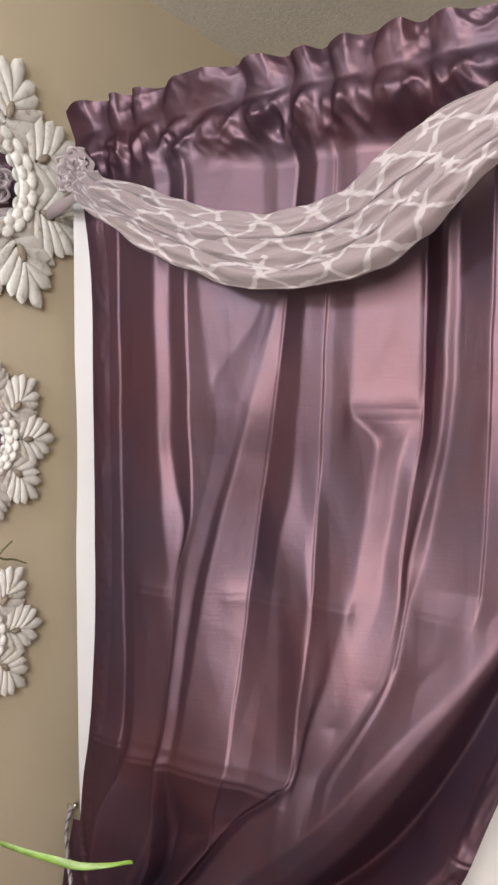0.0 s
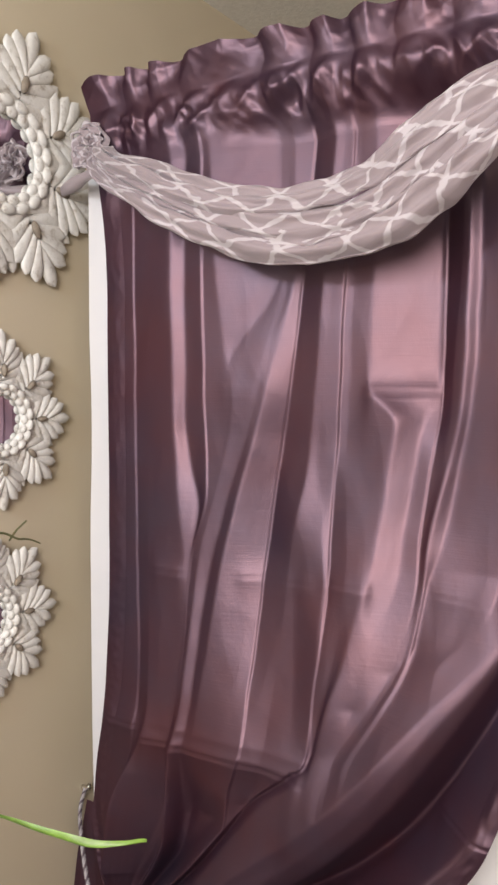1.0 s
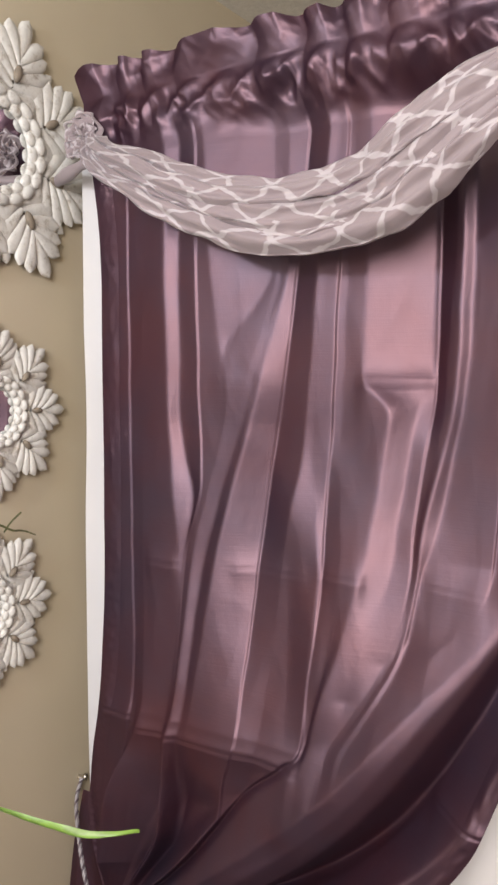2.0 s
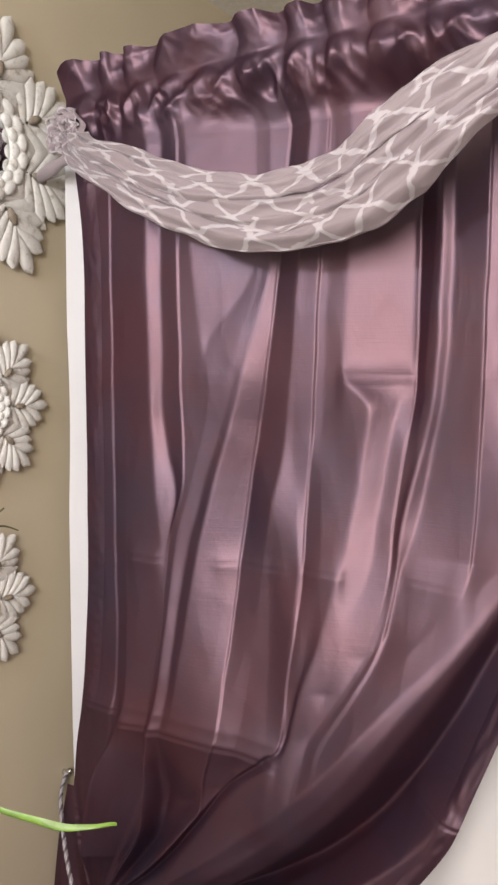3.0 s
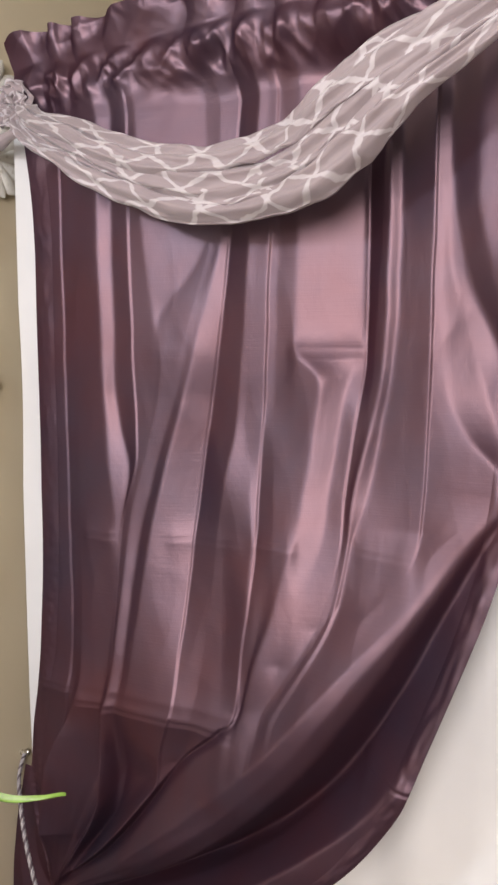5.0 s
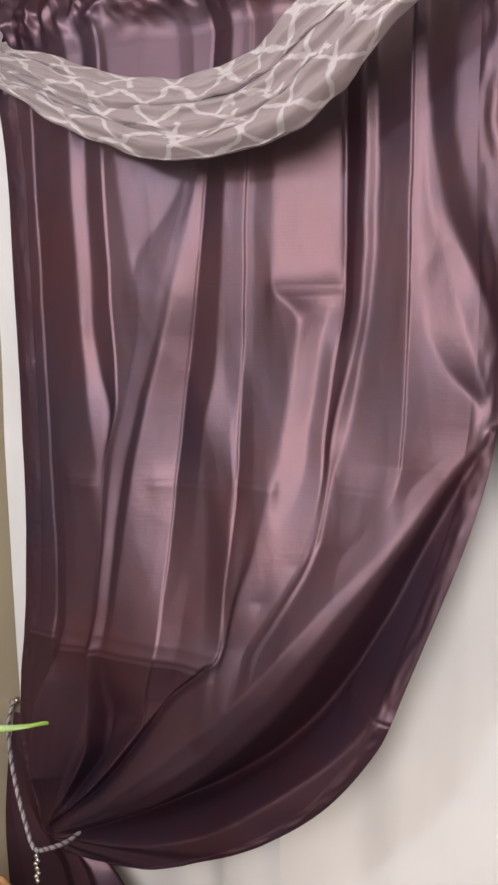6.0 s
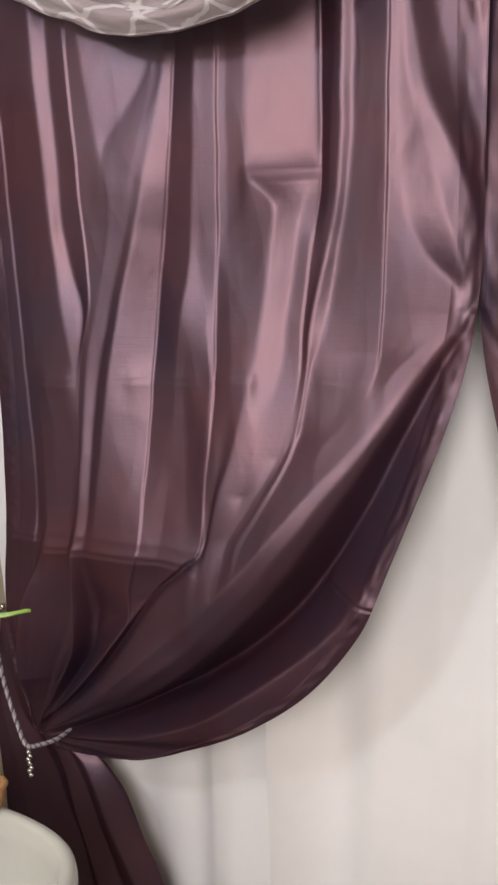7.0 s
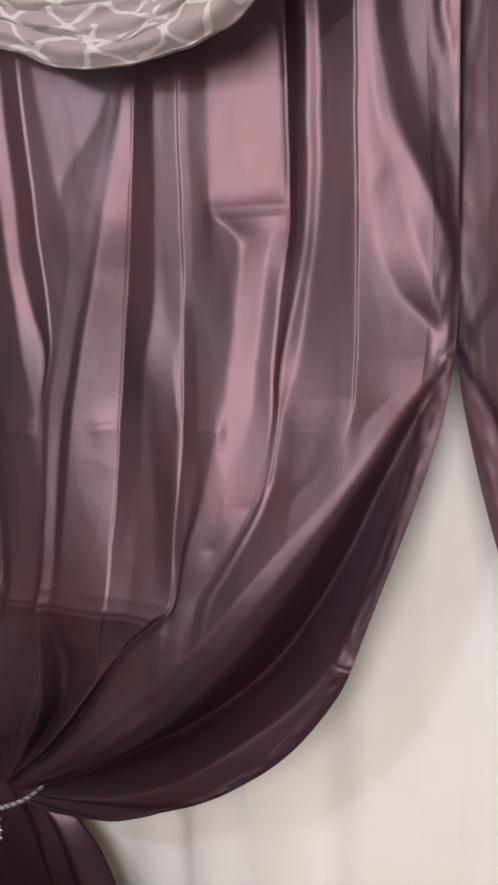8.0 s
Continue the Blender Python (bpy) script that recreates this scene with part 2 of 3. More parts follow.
VALLEY = [(1.497, -0.183), (1.34, -0.276), (1.205, -0.346), (1.089, -0.418), (0.99, -0.496), (0.887, -0.616), (0.805, -0.750), (0.72, -0.93)]
ROLL = [(1.497, -0.182), (1.27, -0.262), (1.10, -0.330), (1.02, -0.385), (0.915, -0.500), (0.825, -0.620), (0.765, -0.750), (0.705, -0.94)]
# each fold: its line down the cloth as (height, x), traced through the camera's view; how far it stands out there as
# (height, steps of DEPTH), set for each facet's tone; and how softly it bends
FOLDS = []
HEIGHTS = [0.66 + 0.002 * i for i in range(740)]


DEPTH = 0.0015


def eased(samples, spread):
    """The samples with their bends rounded over that many steps."""
    reach = np.arange(-3 * spread, 3 * spread + 1)
    kernel = np.exp(-0.5 * (reach / spread) ** 2)
    return np.convolve(np.pad(samples, 3 * spread, mode="edge"), kernel / kernel.sum(), mode="valid")


def fold(line, out, soft=0.004, shift=0.0):
    rise = eased(table(out), 12) * DEPTH
    if shift:
        # the foot of a pressed edge lies a few cloths below it
        rise = np.maximum(rise, FOLDS[-1][1] - 0.003)
    FOLDS.append((eased(table(line), 5) + shift, rise, soft * 0.7))


# flat strip beside the hem and the groove next to it
STRIP = [(2.1, -0.930), (1.65, -0.928), (1.26, -0.925), (1.10, -0.932), (0.90, -0.985), (0.72, -0.995)]
fold(STRIP, [(2.1, 5), (1.6, 5), (1.3, 6), (1.1, 6)])
fold(STRIP, [(2.1, 3), (1.6, 2), (1.3, 0), (1.1, 0)], 0.002, 0.001)
fold([(2.1, -0.894), (1.46, -0.897), (1.14, -0.899), (1.07, -0.917), (0.975, -0.956), (0.72, -0.992)], [(2.1, 6), (1.6, 7), (1.3, 9), (1.1, 12), (0.98, 24)], 0.003)
# rounded ridge and the thin pressed edge beside it
fold([(2.1, -0.842), (1.745, -0.840), (1.606, -0.834), (1.485, -0.826), (1.39, -0.816), (1.3, -0.826), (1.1, -0.853), (0.95, -0.862), (0.72, -0.985)], [(2.1, 12), (1.5, 14), (1.38, 9), (1.2, 8), (0.98, 0)], 0.006)
fold([(2.1, -0.818), (1.65, -0.820), (1.56, -0.809), (1.5, -0.793), (1.4, -0.806), (1.3, -0.822), (1.1, -0.850), (0.72, -0.984)], [(2.1, 4), (1.6, 5), (1.5, 3), (1.4, 8)], 0.006)
EDGE_ONE = [(2.1, -0.785), (1.7, -0.782), (1.6, -0.776), (1.526, -0.773), (1.44, -0.797), (1.37, -0.813), (1.3, -0.820), (1.1, -0.848), (0.72, -0.983)]
fold(EDGE_ONE, [(2.1, 9), (1.6, 10), (1.5, 11), (1.4, 9)], 0.002)
fold(EDGE_ONE, [(2.1, 6), (1.5, 7), (1.4, 8)], 0.002, 0.001)
# facet that narrows to a point below the scarf
fold([(2.1, -0.772), (1.875, -0.759), (1.787, -0.751), (1.734, -0.742), (1.66, -0.735), (1.55, -0.753), (1.44, -0.79), (1.1, -0.847), (0.72, -0.982)], [(2.1, 8), (1.87, 8), (1.73, 5), (1.5, 9)], 0.006)
fold([(2.1, -0.66), (1.86, -0.657), (1.785, -0.70), (1.734, -0.737), (1.66, -0.729), (1.55, -0.748), (1.44, -0.785), (1.1, -0.8465), (0.72, -0.981)], [(2.1, -14), (1.86, -13), (1.785, -5), (1.734, 4), (1.5, 9)], 0.006)
# the long slanting pleat
fold([(2.1, -0.655), (1.86, -0.652), (1.785, -0.668), (1.70, -0.690), (1.592, -0.727), (1.5, -0.766), (1.413, -0.791), (1.3, -0.815), (1.176, -0.836), (1.074, -0.846), (0.95, -0.852), (0.72, -0.98)], [(2.1, -14), (1.86, -13), (1.785, -6), (1.7, 2), (1.6, 5), (1.5, 9), (1.3, 12), (1.1, 13), (0.98, 16)], 0.005)
fold([(2.1, -0.645), (1.86, -0.645), (1.74, -0.672), (1.62, -0.702), (1.482, -0.747), (1.397, -0.772), (1.29, -0.795), (1.18, -0.811), (1.09, -0.827), (0.95, -0.84), (0.72, -0.979)], [(2.1, -14), (1.86, -14), (1.785, -7), (1.7, 1), (1.6, 3), (1.5, 4), (1.3, 4), (1.1, 5), (0.98, -4)], 0.004)
fold([(2.1, -0.635), (1.86, -0.634), (1.74, -0.660), (1.6, -0.692), (1.475, -0.728), (1.39, -0.750), (1.29, -0.772), (1.185, -0.793), (1.09, -0.812), (0.95, -0.83), (0.72, -0.978)], [(2.1, -14), (1.86, -14), (1.785, -8), (1.7, 0), (1.6, 5), (1.5, 9), (1.4, 11), (1.2, 9), (1.1, 6), (0.98, -6)], 0.005)
EDGE_TWO = [(2.1, -0.600), (1.869, -0.621), (1.706, -0.638), (1.569, -0.658), (1.389, -0.687), (1.202, -0.709), (1.097, -0.716), (1.04, -0.733), (0.948, -0.741), (0.72, -0.975)]
fold(EDGE_TWO, [(2.1, -18), (1.87, -18), (1.7, -11), (1.57, -13), (1.45, -14), (1.35, -12), (1.2, -2), (1.1, 5), (0.98, 10)], 0.002)
fold(EDGE_TWO, [(2.1, -22), (1.87, -22), (1.7, -15), (1.57, -18), (1.45, -19), (1.2, -7), (1.1, 0), (0.98, 4)], 0.002, 0.001)
fold([(2.1, -0.560), (1.861, -0.579), (1.74, -0.588), (1.57, -0.600), (1.485, -0.617), (1.395, -0.637), (1.25, -0.660), (1.1, -0.680), (0.948, -0.72), (0.72, -0.974)], [(2.1, -9), (1.57, -3), (1.485, 1), (1.39, -8), (1.25, -7), (1.1, 0)], 0.006)
fold([(2.1, -0.548), (1.86, -0.566), (1.74, -0.576), (1.67, -0.580), (1.57, -0.586), (1.49, -0.577), (1.4, -0.576), (1.315, -0.588), (1.225, -0.598), (1.125, -0.606), (1.04, -0.69), (0.72, -0.9735)], [(2.1, -12), (1.57, -6), (1.485, -7), (1.39, -7), (1.25, -4), (1.1, 3)], 0.004)
EDGE_THREE = [(2.1, -0.535), (1.86, -0.546), (1.74, -0.552), (1.6, -0.555), (1.53, -0.561), (1.447, -0.567), (1.386, -0.571), (1.315, -0.582), (1.244, -0.590), (1.126, -0.598), (1.04, -0.684), (0.72, -0.973)]
fold(EDGE_THREE, [(2.1, -13), (1.6, -8), (1.45, -10), (1.25, -4), (1.1, 4)], 0.002)
fold(EDGE_THREE, [(2.1, -16), (1.6, -11), (1.45, -15), (1.25, -8), (1.1, 0)], 0.002, 0.001)
fold([(2.1, -0.525), (1.6, -0.540), (1.45, -0.535), (1.386, -0.540), (1.3, -0.555), (1.2, -0.577), (1.12, -0.592), (1.04, -0.68), (0.72, -0.9725)], [(2.1, -15), (1.6, -11), (1.53, -8), (1.45, -6), (1.3, -5)], 0.006)
LEFT_OF_SWEEP = len(FOLDS)
# the broad bright pleat, pinched at the packet crease
fold([(2.1, -0.500), (1.855, -0.504), (1.737, -0.507), (1.685, -0.510), (1.66, -0.478), (1.645, -0.462), (1.578, -0.469), (1.497, -0.481), (1.413, -0.498), (1.36, -0.516), (1.28, -0.541), (1.2, -0.569), (1.14, -0.588)], [(2.1, -13), (1.69, -13), (1.65, -8), (1.5, -3), (1.3, 1), (1.15, 6)], 0.007)
fold([(2.1, -0.414), (1.68, -0.415), (1.643, -0.428), (1.58, -0.435), (1.5, -0.447), (1.418, -0.458), (1.3, -0.500), (1.2, -0.530), (1.14, -0.560)], [(2.1, -35), (1.69, -35), (1.62, -18), (1.5, -13), (1.42, -10), (1.3, -2)], 0.004)
EDGE_FOUR = [(2.1, -0.408), (1.68, -0.408), (1.61, -0.411), (1.56, -0.417), (1.486, -0.425), (1.405, -0.433), (1.3, -0.46), (1.14, -0.55)]
fold(EDGE_FOUR, [(2.1, -34), (1.68, -34), (1.6, -16), (1.4, -9), (1.3, -7)], 0.002)
fold(EDGE_FOUR, [(2.1, -37), (1.68, -37), (1.6, -18), (1.5, -14), (1.4, -10), (1.32, -7)], 0.002, 0.001)
fold([(2.1, -0.372), (1.85, -0.378), (1.735, -0.385), (1.66, -0.388), (1.58, -0.398), (1.5, -0.412), (1.4, -0.425), (1.3, -0.45), (1.14, -0.54)], [(2.1, -14), (1.7, -17), (1.58, -13), (1.5, -10), (1.4, -8)], 0.005)
fold([(2.1, -0.367), (1.734, -0.367), (1.644, -0.374), (1.583, -0.386), (1.519, -0.402), (1.455, -0.416), (1.4, -0.422), (1.3, -0.445), (1.14, -0.53)], [(2.1, -12), (1.6, -10), (1.5, -5), (1.4, -6)], 0.005)
fold([(2.1, -0.350), (1.734, -0.353), (1.66, -0.360), (1.6, -0.370), (1.545, -0.379), (1.497, -0.386), (1.457, -0.396), (1.42, -0.413), (1.3, -0.44), (1.14, -0.52)], [(2.1, -18), (1.6, -16), (1.5, -13), (1.45, -10)], 0.006)
EDGE_FIVE = [(2.1, -0.298), (1.73, -0.303), (1.51, -0.306), (1.45, -0.310), (1.40, -0.318), (1.3, -0.40)]
fold(EDGE_FIVE, [(2.1, -9), (1.7, -7), (1.5, -5), (1.42, -5), (1.36, -4)], 0.002)
fold(EDGE_FIVE, [(2.1, -13), (1.7, -11), (1.5, -9), (1.43, -8), (1.37, -4)], 0.002, 0.001)
# the gusset that is drawn to the pin
fold([(2.1, -0.290), (1.823, -0.290), (1.723, -0.289), (1.633, -0.283), (1.569, -0.253), (1.518, -0.205), (1.4, -0.30)], [(2.1, -12), (1.72, -11), (1.63, -10), (1.57, -7), (1.52, -1)], 0.006)
fold([(2.1, -0.287), (1.822, -0.283), (1.686, -0.254), (1.617, -0.232), (1.554, -0.209), (1.516, -0.192), (1.4, -0.29)], [(2.1, -12), (1.82, -14), (1.69, -20), (1.62, -22), (1.55, -17), (1.515, -4)], 0.008)
fold([(2.1, -0.284), (1.893, -0.280), (1.8, -0.265), (1.74, -0.245), (1.69, -0.224), (1.643, -0.203), (1.595, -0.192), (1.52, -0.188), (1.4, -0.28)], [(2.1, -13), (1.8, -16), (1.74, -23), (1.69, -27), (1.6, -21), (1.52, -3)], 0.008)
fold([(2.1, -0.240), (1.886, -0.244), (1.796, -0.228), (1.736, -0.217), (1.69, -0.206), (1.642, -0.195), (1.59, -0.188), (1.4, -0.27)], [(2.1, -2), (1.8, -4), (1.74, -12), (1.69, -19), (1.6, -16), (1.52, 0)], 0.008)
# the sweep: its upper lip laid over the straight pleats, its crest, the hollow under it and the rolled hem
LIP = eased(table([(1.15, -0.592), (1.112, -0.600), (1.041, -0.676), (0.958, -0.738), (0.876, -0.804), (0.80, -0.880), (0.72, -0.972)]), 5)
LIP_OUT = eased(table([(1.15, 0.006), (1.0, 0.020), (0.88, 0.022), (0.76, 0.010)]), 10)
RIDGE_OUT = [(1.5, -0.003), (1.4, 0.006), (1.23, 0.028), (1.07, 0.044), (0.89, 0.046), (0.72, 0.018)]
VALLEY_OUT = [(1.5, -0.004), (1.4, -0.020), (1.23, -0.044), (1.07, -0.066), (0.89, -0.074), (0.78, -0.044), (0.72, 0.0)]
ROLL_OUT = [(1.5, 0.0), (1.3, 0.0), (1.07, 0.016), (0.89, 0.03), (0.77, 0.03), (0.70, 0.015)]
CREST, CREST_OUT, HOLLOW, HOLLOW_OUT, HEM_ROLL, HEM_ROLL_OUT = (table(k) for k in (RIDGE, RIDGE_OUT, VALLEY, VALLEY_OUT, ROLL, ROLL_OUT))
HEM_OUT = table([(2.1, -0.004), (1.8, -0.006), (1.6, -0.008), (1.5, 0.004), (1.44, 0.004), (1.24, 0.020)])
# folding creases from the packet: height, from x, to x, strength
CREASES = ((1.955, -0.75, -0.40, 0.5), (1.679, -0.512, -0.412, 1.3), (1.682, -0.75, -0.69, 0.5), (1.383, -0.885, -0.82, 1.7), (1.390, -0.72, -0.60, 0.8), (1.395, -0.57, -0.50, 1.5), (1.40, -0.40, -0.32, 0.6), (1.085, -0.40, -0.29, 1.8), (1.105, -1.0, -0.925, 2.6), (1.092, -0.91, -0.60, 2.4))


def ramp_up(x, a, b, soft):
    """0 left of a, 1 right of b, a straight climb between, with rounded bends."""
    def bent(d, r):
        return 0.5 * (d + np.sqrt(d * d + r * r))
    return (bent(x - a, soft) - bent(x - b, soft)) / np.maximum(b - a, 1e-4)


def smoothstep(f):
    f = np.clip(f, 0, 1)
    return f * f * (3 - 2 * f)


def noise_grid(x, z, sx, sz, seed):
    return np.array([noise.noise((a * sx, b * sz, seed)) for a, b in zip(x.ravel().tolist(), z.ravel().tolist())]).reshape(x.shape)


def relief(x, z, x0, x1):
    """How far the cloth stands out at (x, z) between its edges x0 and x1."""
    def at(samples):
        return np.interp(z, HEIGHTS, samples)
    inside = np.clip(np.minimum((x - x0) * 30, (x1 - x) * 30), 0, 1)
    x = x + inside * (0.003 * noise_grid(x, z, 3, 5, 11) + 0.0012 * noise_grid(x, z, 9, 16, 13))
    swept = z < 1.497
    crest = np.where(swept, at(CREST), x1 - 0.004)
    top, lip = at(CREST_OUT), at(LIP)
    under = z < 1.15
    fade = np.clip((z - 0.70) / 0.14, 0, 1) * (1 + 0.5 * np.clip((1.11 - z) / 0.08, 0, 1))
    px, ph, ps = [x0], [np.full_like(x, 0.002)], [0.003]
    for k, (line, out, soft) in enumerate(FOLDS):
        if k == LEFT_OF_SWEEP:
            for d, h in ((-0.016, at(LIP_OUT) - 0.020), (-0.004, at(LIP_OUT) - 0.010), (0.006, at(LIP_OUT))):
                h = np.where(under, h, 0)
                weight = np.clip((1.15 - z) / 0.03, 0, 1)
                px.append(np.maximum(px[-1] + 1e-4, np.minimum(lip + d, crest - 0.004)))
                ph.append(ph[-1] + (h - ph[-1]) * weight)
                ps.append(0.005)
        q, h = at(line), at(out)
        near = np.clip((crest - 0.004 - q) / (0.03 + 0.07 * np.clip((1.497 - z) / 0.15, 0, 1)), 0, 1)
        h = np.where(swept, top + (h * fade - top) * near, h)
        if k < LEFT_OF_SWEEP:
            q = np.minimum(q, lip - 0.014 + 0.1 * np.clip((z - 1.10) / 0.08, 0, 1))
        px.append(np.maximum(px[-1] + 1e-4, np.minimum(q, crest - 0.004)))
        ph.append(h)
        ps.append(soft)
    low = at(HOLLOW_OUT)
    first, hollow = np.maximum(crest, px[-1]), at(HOLLOW)
    span = np.maximum(hollow - first, 1e-3)
    for way, fall in ((0.0, 0.0), (0.3, 0.03), (0.62, 0.18), (0.86, 0.72), (1.0, 1.0)):
        px.append(np.maximum(px[-1] + 1e-4, np.where(swept, np.minimum(first + span * way, x1 - 0.003), x1 - 0.003)))
        ph.append(np.where(swept, top + (low - top) * fall, at(HEM_OUT)))
        ps.append(0.005)
    px.append(np.maximum(px[-1] + 1e-4, np.where(swept, np.minimum(at(HEM_ROLL), x1 - 0.002), x1 - 0.002)))
    ph.append(np.where(swept, at(HEM_ROLL_OUT), at(HEM_OUT)))
    ps.append(0.006)
    px.append(np.maximum(px[-1] + 1e-4, x1)), ph.append(at(HEM_OUT)), ps.append(0.002)
    h = ph[0].copy()
    for k in range(len(px) - 1):
        h += (ph[k + 1] - ph[k]) * ramp_up(x, px[k], px[k + 1], 0.5 * (ps[k] + ps[k + 1]))
    return h


def drape_grid(us, vs):
    """Points of the hanging cloth for every v (rows, from the top down) and u (columns, from the wall to the pin)."""
    a, b = np.array([spline(LEFT, v)[:] for v in vs]), np.array([spline(RIGHT, v)[:] for v in vs])
    v, u = np.meshgrid(vs, us, indexing="ij")
    bend = np.clip((v - 0.25) * 4, 0, 1)
    w = u + (u ** 2.0 - u) * 0.6 * bend * np.clip(1 - np.maximum(0, v - 0.55) * 3, 0, 1)
    x0, x1 = a[:, :1] + 0 * u, b[:, :1] + 0 * u
    x, z = x0 + (x1 - x0) * u, a[:, 1:2] + (b[:, 1:2] - a[:, 1:2]) * w
    h = relief(x, z, x0, x1) * (1 - 0.5 * np.clip((0.84 - z) / 0.14, 0, 1))
    wavy = noise_grid(x, z, 5, 2, 9)
    angle = np.arctan2(z - 0.70, x + 0.99)
    pulls = noise_grid(angle, 0 * angle, 6, 1, 5) + 0.4 * noise_grid(angle, 0 * angle, 14, 1, 15)
    h += 0.010 * pulls * smoothstep((1.12 - z) / 0.2) * np.clip(np.hypot(z - 0.70, x + 0.99) / 0.12, 0, 1)
    for zc, xa, xb, strength in CREASES:
        amount = strength / (1 + np.exp(-(x - xa) * 220)) / (1 + np.exp((x - xb) * 220))
        off = z - zc + 0.004 * wavy
        h += amount * (0.0046 * np.exp(-np.abs(off) / np.where(off > 0, 0.022, 0.04)) - 0.0016 * np.exp(-((off / 0.0024) ** 2)))
    h += 0.0022 * noise_grid(x, z, 8, 3, 0.4) + 0.0004 * noise_grid(x, z, 30, 9, 7.4)
    h += 0.0020 * (0.35 - np.abs(noise_grid(x + 0.3 * z, z - 0.7 * x, 11, 5, 21))) + 0.0010 * (0.3 - np.abs(noise_grid(x - 0.3 * z, z, 21, 9, 31)))
    h = np.where(h < -0.045, -0.045 - 0.025 * np.tanh((-0.045 - h) / 0.025), h)
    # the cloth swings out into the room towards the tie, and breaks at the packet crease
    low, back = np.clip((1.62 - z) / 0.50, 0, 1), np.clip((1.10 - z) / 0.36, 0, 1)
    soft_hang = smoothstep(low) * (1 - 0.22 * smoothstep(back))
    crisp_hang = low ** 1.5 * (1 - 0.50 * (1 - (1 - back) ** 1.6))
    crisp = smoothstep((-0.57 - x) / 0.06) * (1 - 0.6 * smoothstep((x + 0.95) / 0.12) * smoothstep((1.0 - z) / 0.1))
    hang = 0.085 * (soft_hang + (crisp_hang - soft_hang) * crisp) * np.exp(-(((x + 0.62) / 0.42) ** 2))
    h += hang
    # x and z shrink towards the camera's eye, so the view's outline stays put
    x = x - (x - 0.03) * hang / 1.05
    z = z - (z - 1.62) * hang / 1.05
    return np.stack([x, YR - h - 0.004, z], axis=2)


NU, NV = 600, 420
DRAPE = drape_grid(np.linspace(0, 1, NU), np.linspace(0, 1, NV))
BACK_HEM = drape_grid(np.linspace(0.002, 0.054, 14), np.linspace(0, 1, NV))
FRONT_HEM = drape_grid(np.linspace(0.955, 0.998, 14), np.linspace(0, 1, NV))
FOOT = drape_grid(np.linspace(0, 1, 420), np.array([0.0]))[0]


def flip(p):
    """The partner panel hangs flatter, a little behind, and is turned left from the lamps to look dark."""
    return Vector((2 * MID - p.x, YR + 0.010 - (YR - p.y) * 0.4 - 0.4 * min(0.15, MID - p.x), p.z))


def facets(p):
    """A triangle wave of period 1, from -1 to 1."""
    return 4 * abs(p - math.floor(p + 0.5)) - 1


def ruffle_point(u, s):
    """Header: s 0 at the foot of the rod pocket, 0.6 at the gather line, 1 at the top of the ruffle."""
    foot = Vector(FOOT[round(u * 419)])
    x = -1.022 + 0.842 * u
    phase = x / 0.088 + 0.9 * noise.noise((x * 5, 0.5, 1.5))
    slant = 0.45 * noise.noise((x * 8, s * 1.6, 6.0))
    flute = 0.55 * facets(phase + slant) + 0.45 * math.sin(2 * math.pi * (phase + slant))
    second = facets(phase * 2.1 + 2.4 * slant + 0.3 + 0.7 * s)
    crinkle = 0.3 - abs(noise.noise((x * 17 - s * 2.6, s * 2.2, 8.0)))
    crinkle += 0.45 * (0.3 - abs(noise.noise((x * 37 + s * 4, s * 4.5, 3.0))))
    swell = noise.noise((x * 6, 0.3, 2.0))
    if s < 0.6:
        f = s / 0.6
        puff = math.sin(math.pi * f) ** 1.3
        out = 0.012 + 0.010 * puff + (0.004 + 0.005 * puff) * flute + 0.004 * puff * second + 0.034 * puff * crinkle
        z = 2.05 + 0.106 * f
        rise = min(1, f / 0.9)
        rise = rise * rise * (3 - 2 * rise)
    else:
        t = (s - 0.6) / 0.4
        out = 0.012 + (0.004 + 0.011 * t) * flute + 0.002 * t * second + t * (0.014 * swell + 0.006) + 0.018 * crinkle * t * (1 - 0.7 * t)
        z = 2.156 + t * (0.050 + 0.012 * noise.noise((x * 5, 4.0, 1.0)) + 0.003 * flute)
        rise = 1
    x -= 0.022 * max(0, (s - 0.5) / 0.5) * (1 - u) ** 6
    z += 0.007 * noise.noise((x * 11, 7.0, 2.0)) * max(0, 1 - abs(s - 0.6) / 0.35)
    side = min(1, s / 0.3)
    return Vector((foot.x + (x - foot.x) * side, foot.y + (YR - out - foot.y) * rise, z))


def tail_point(u, v, seed):
    z = 0.93 - 0.90 * v
    x0 = along([(0.93, -1.052), (0.80, -1.084), (0.70, -1.095), (0.03, -1.096)], z)
    x1 = along([(0.93, -0.985), (0.76, -0.94), (0.70, -0.87), (0.68, -0.835), (0.63, -0.80), (0.55, -0.775), (0.46, -0.738), (0.03, -0.62)], z)
    x = x0 + (x1 - x0) * u
    spread = min(1, v * 2)
    wave = facets(u * 2.6 + 0.5 * noise.noise((u * 2, v * 2, seed)))
    h = 0.004 + spread * (0.012 * wave + 0.010 * math.sin(u * 9 + v * 3)) + 0.005 * noise.noise((x * 22, z * 7, seed))
    # the lean back turns the tail from the lamps, shaped to look dark
    return Vector((x, YR - h - 0.002 + 0.03 * max(0, 0.66 - z), z))


RUFFLE = [[ruffle_point(i / 419, j / 45) for i in range(420)] for j in range(46)]


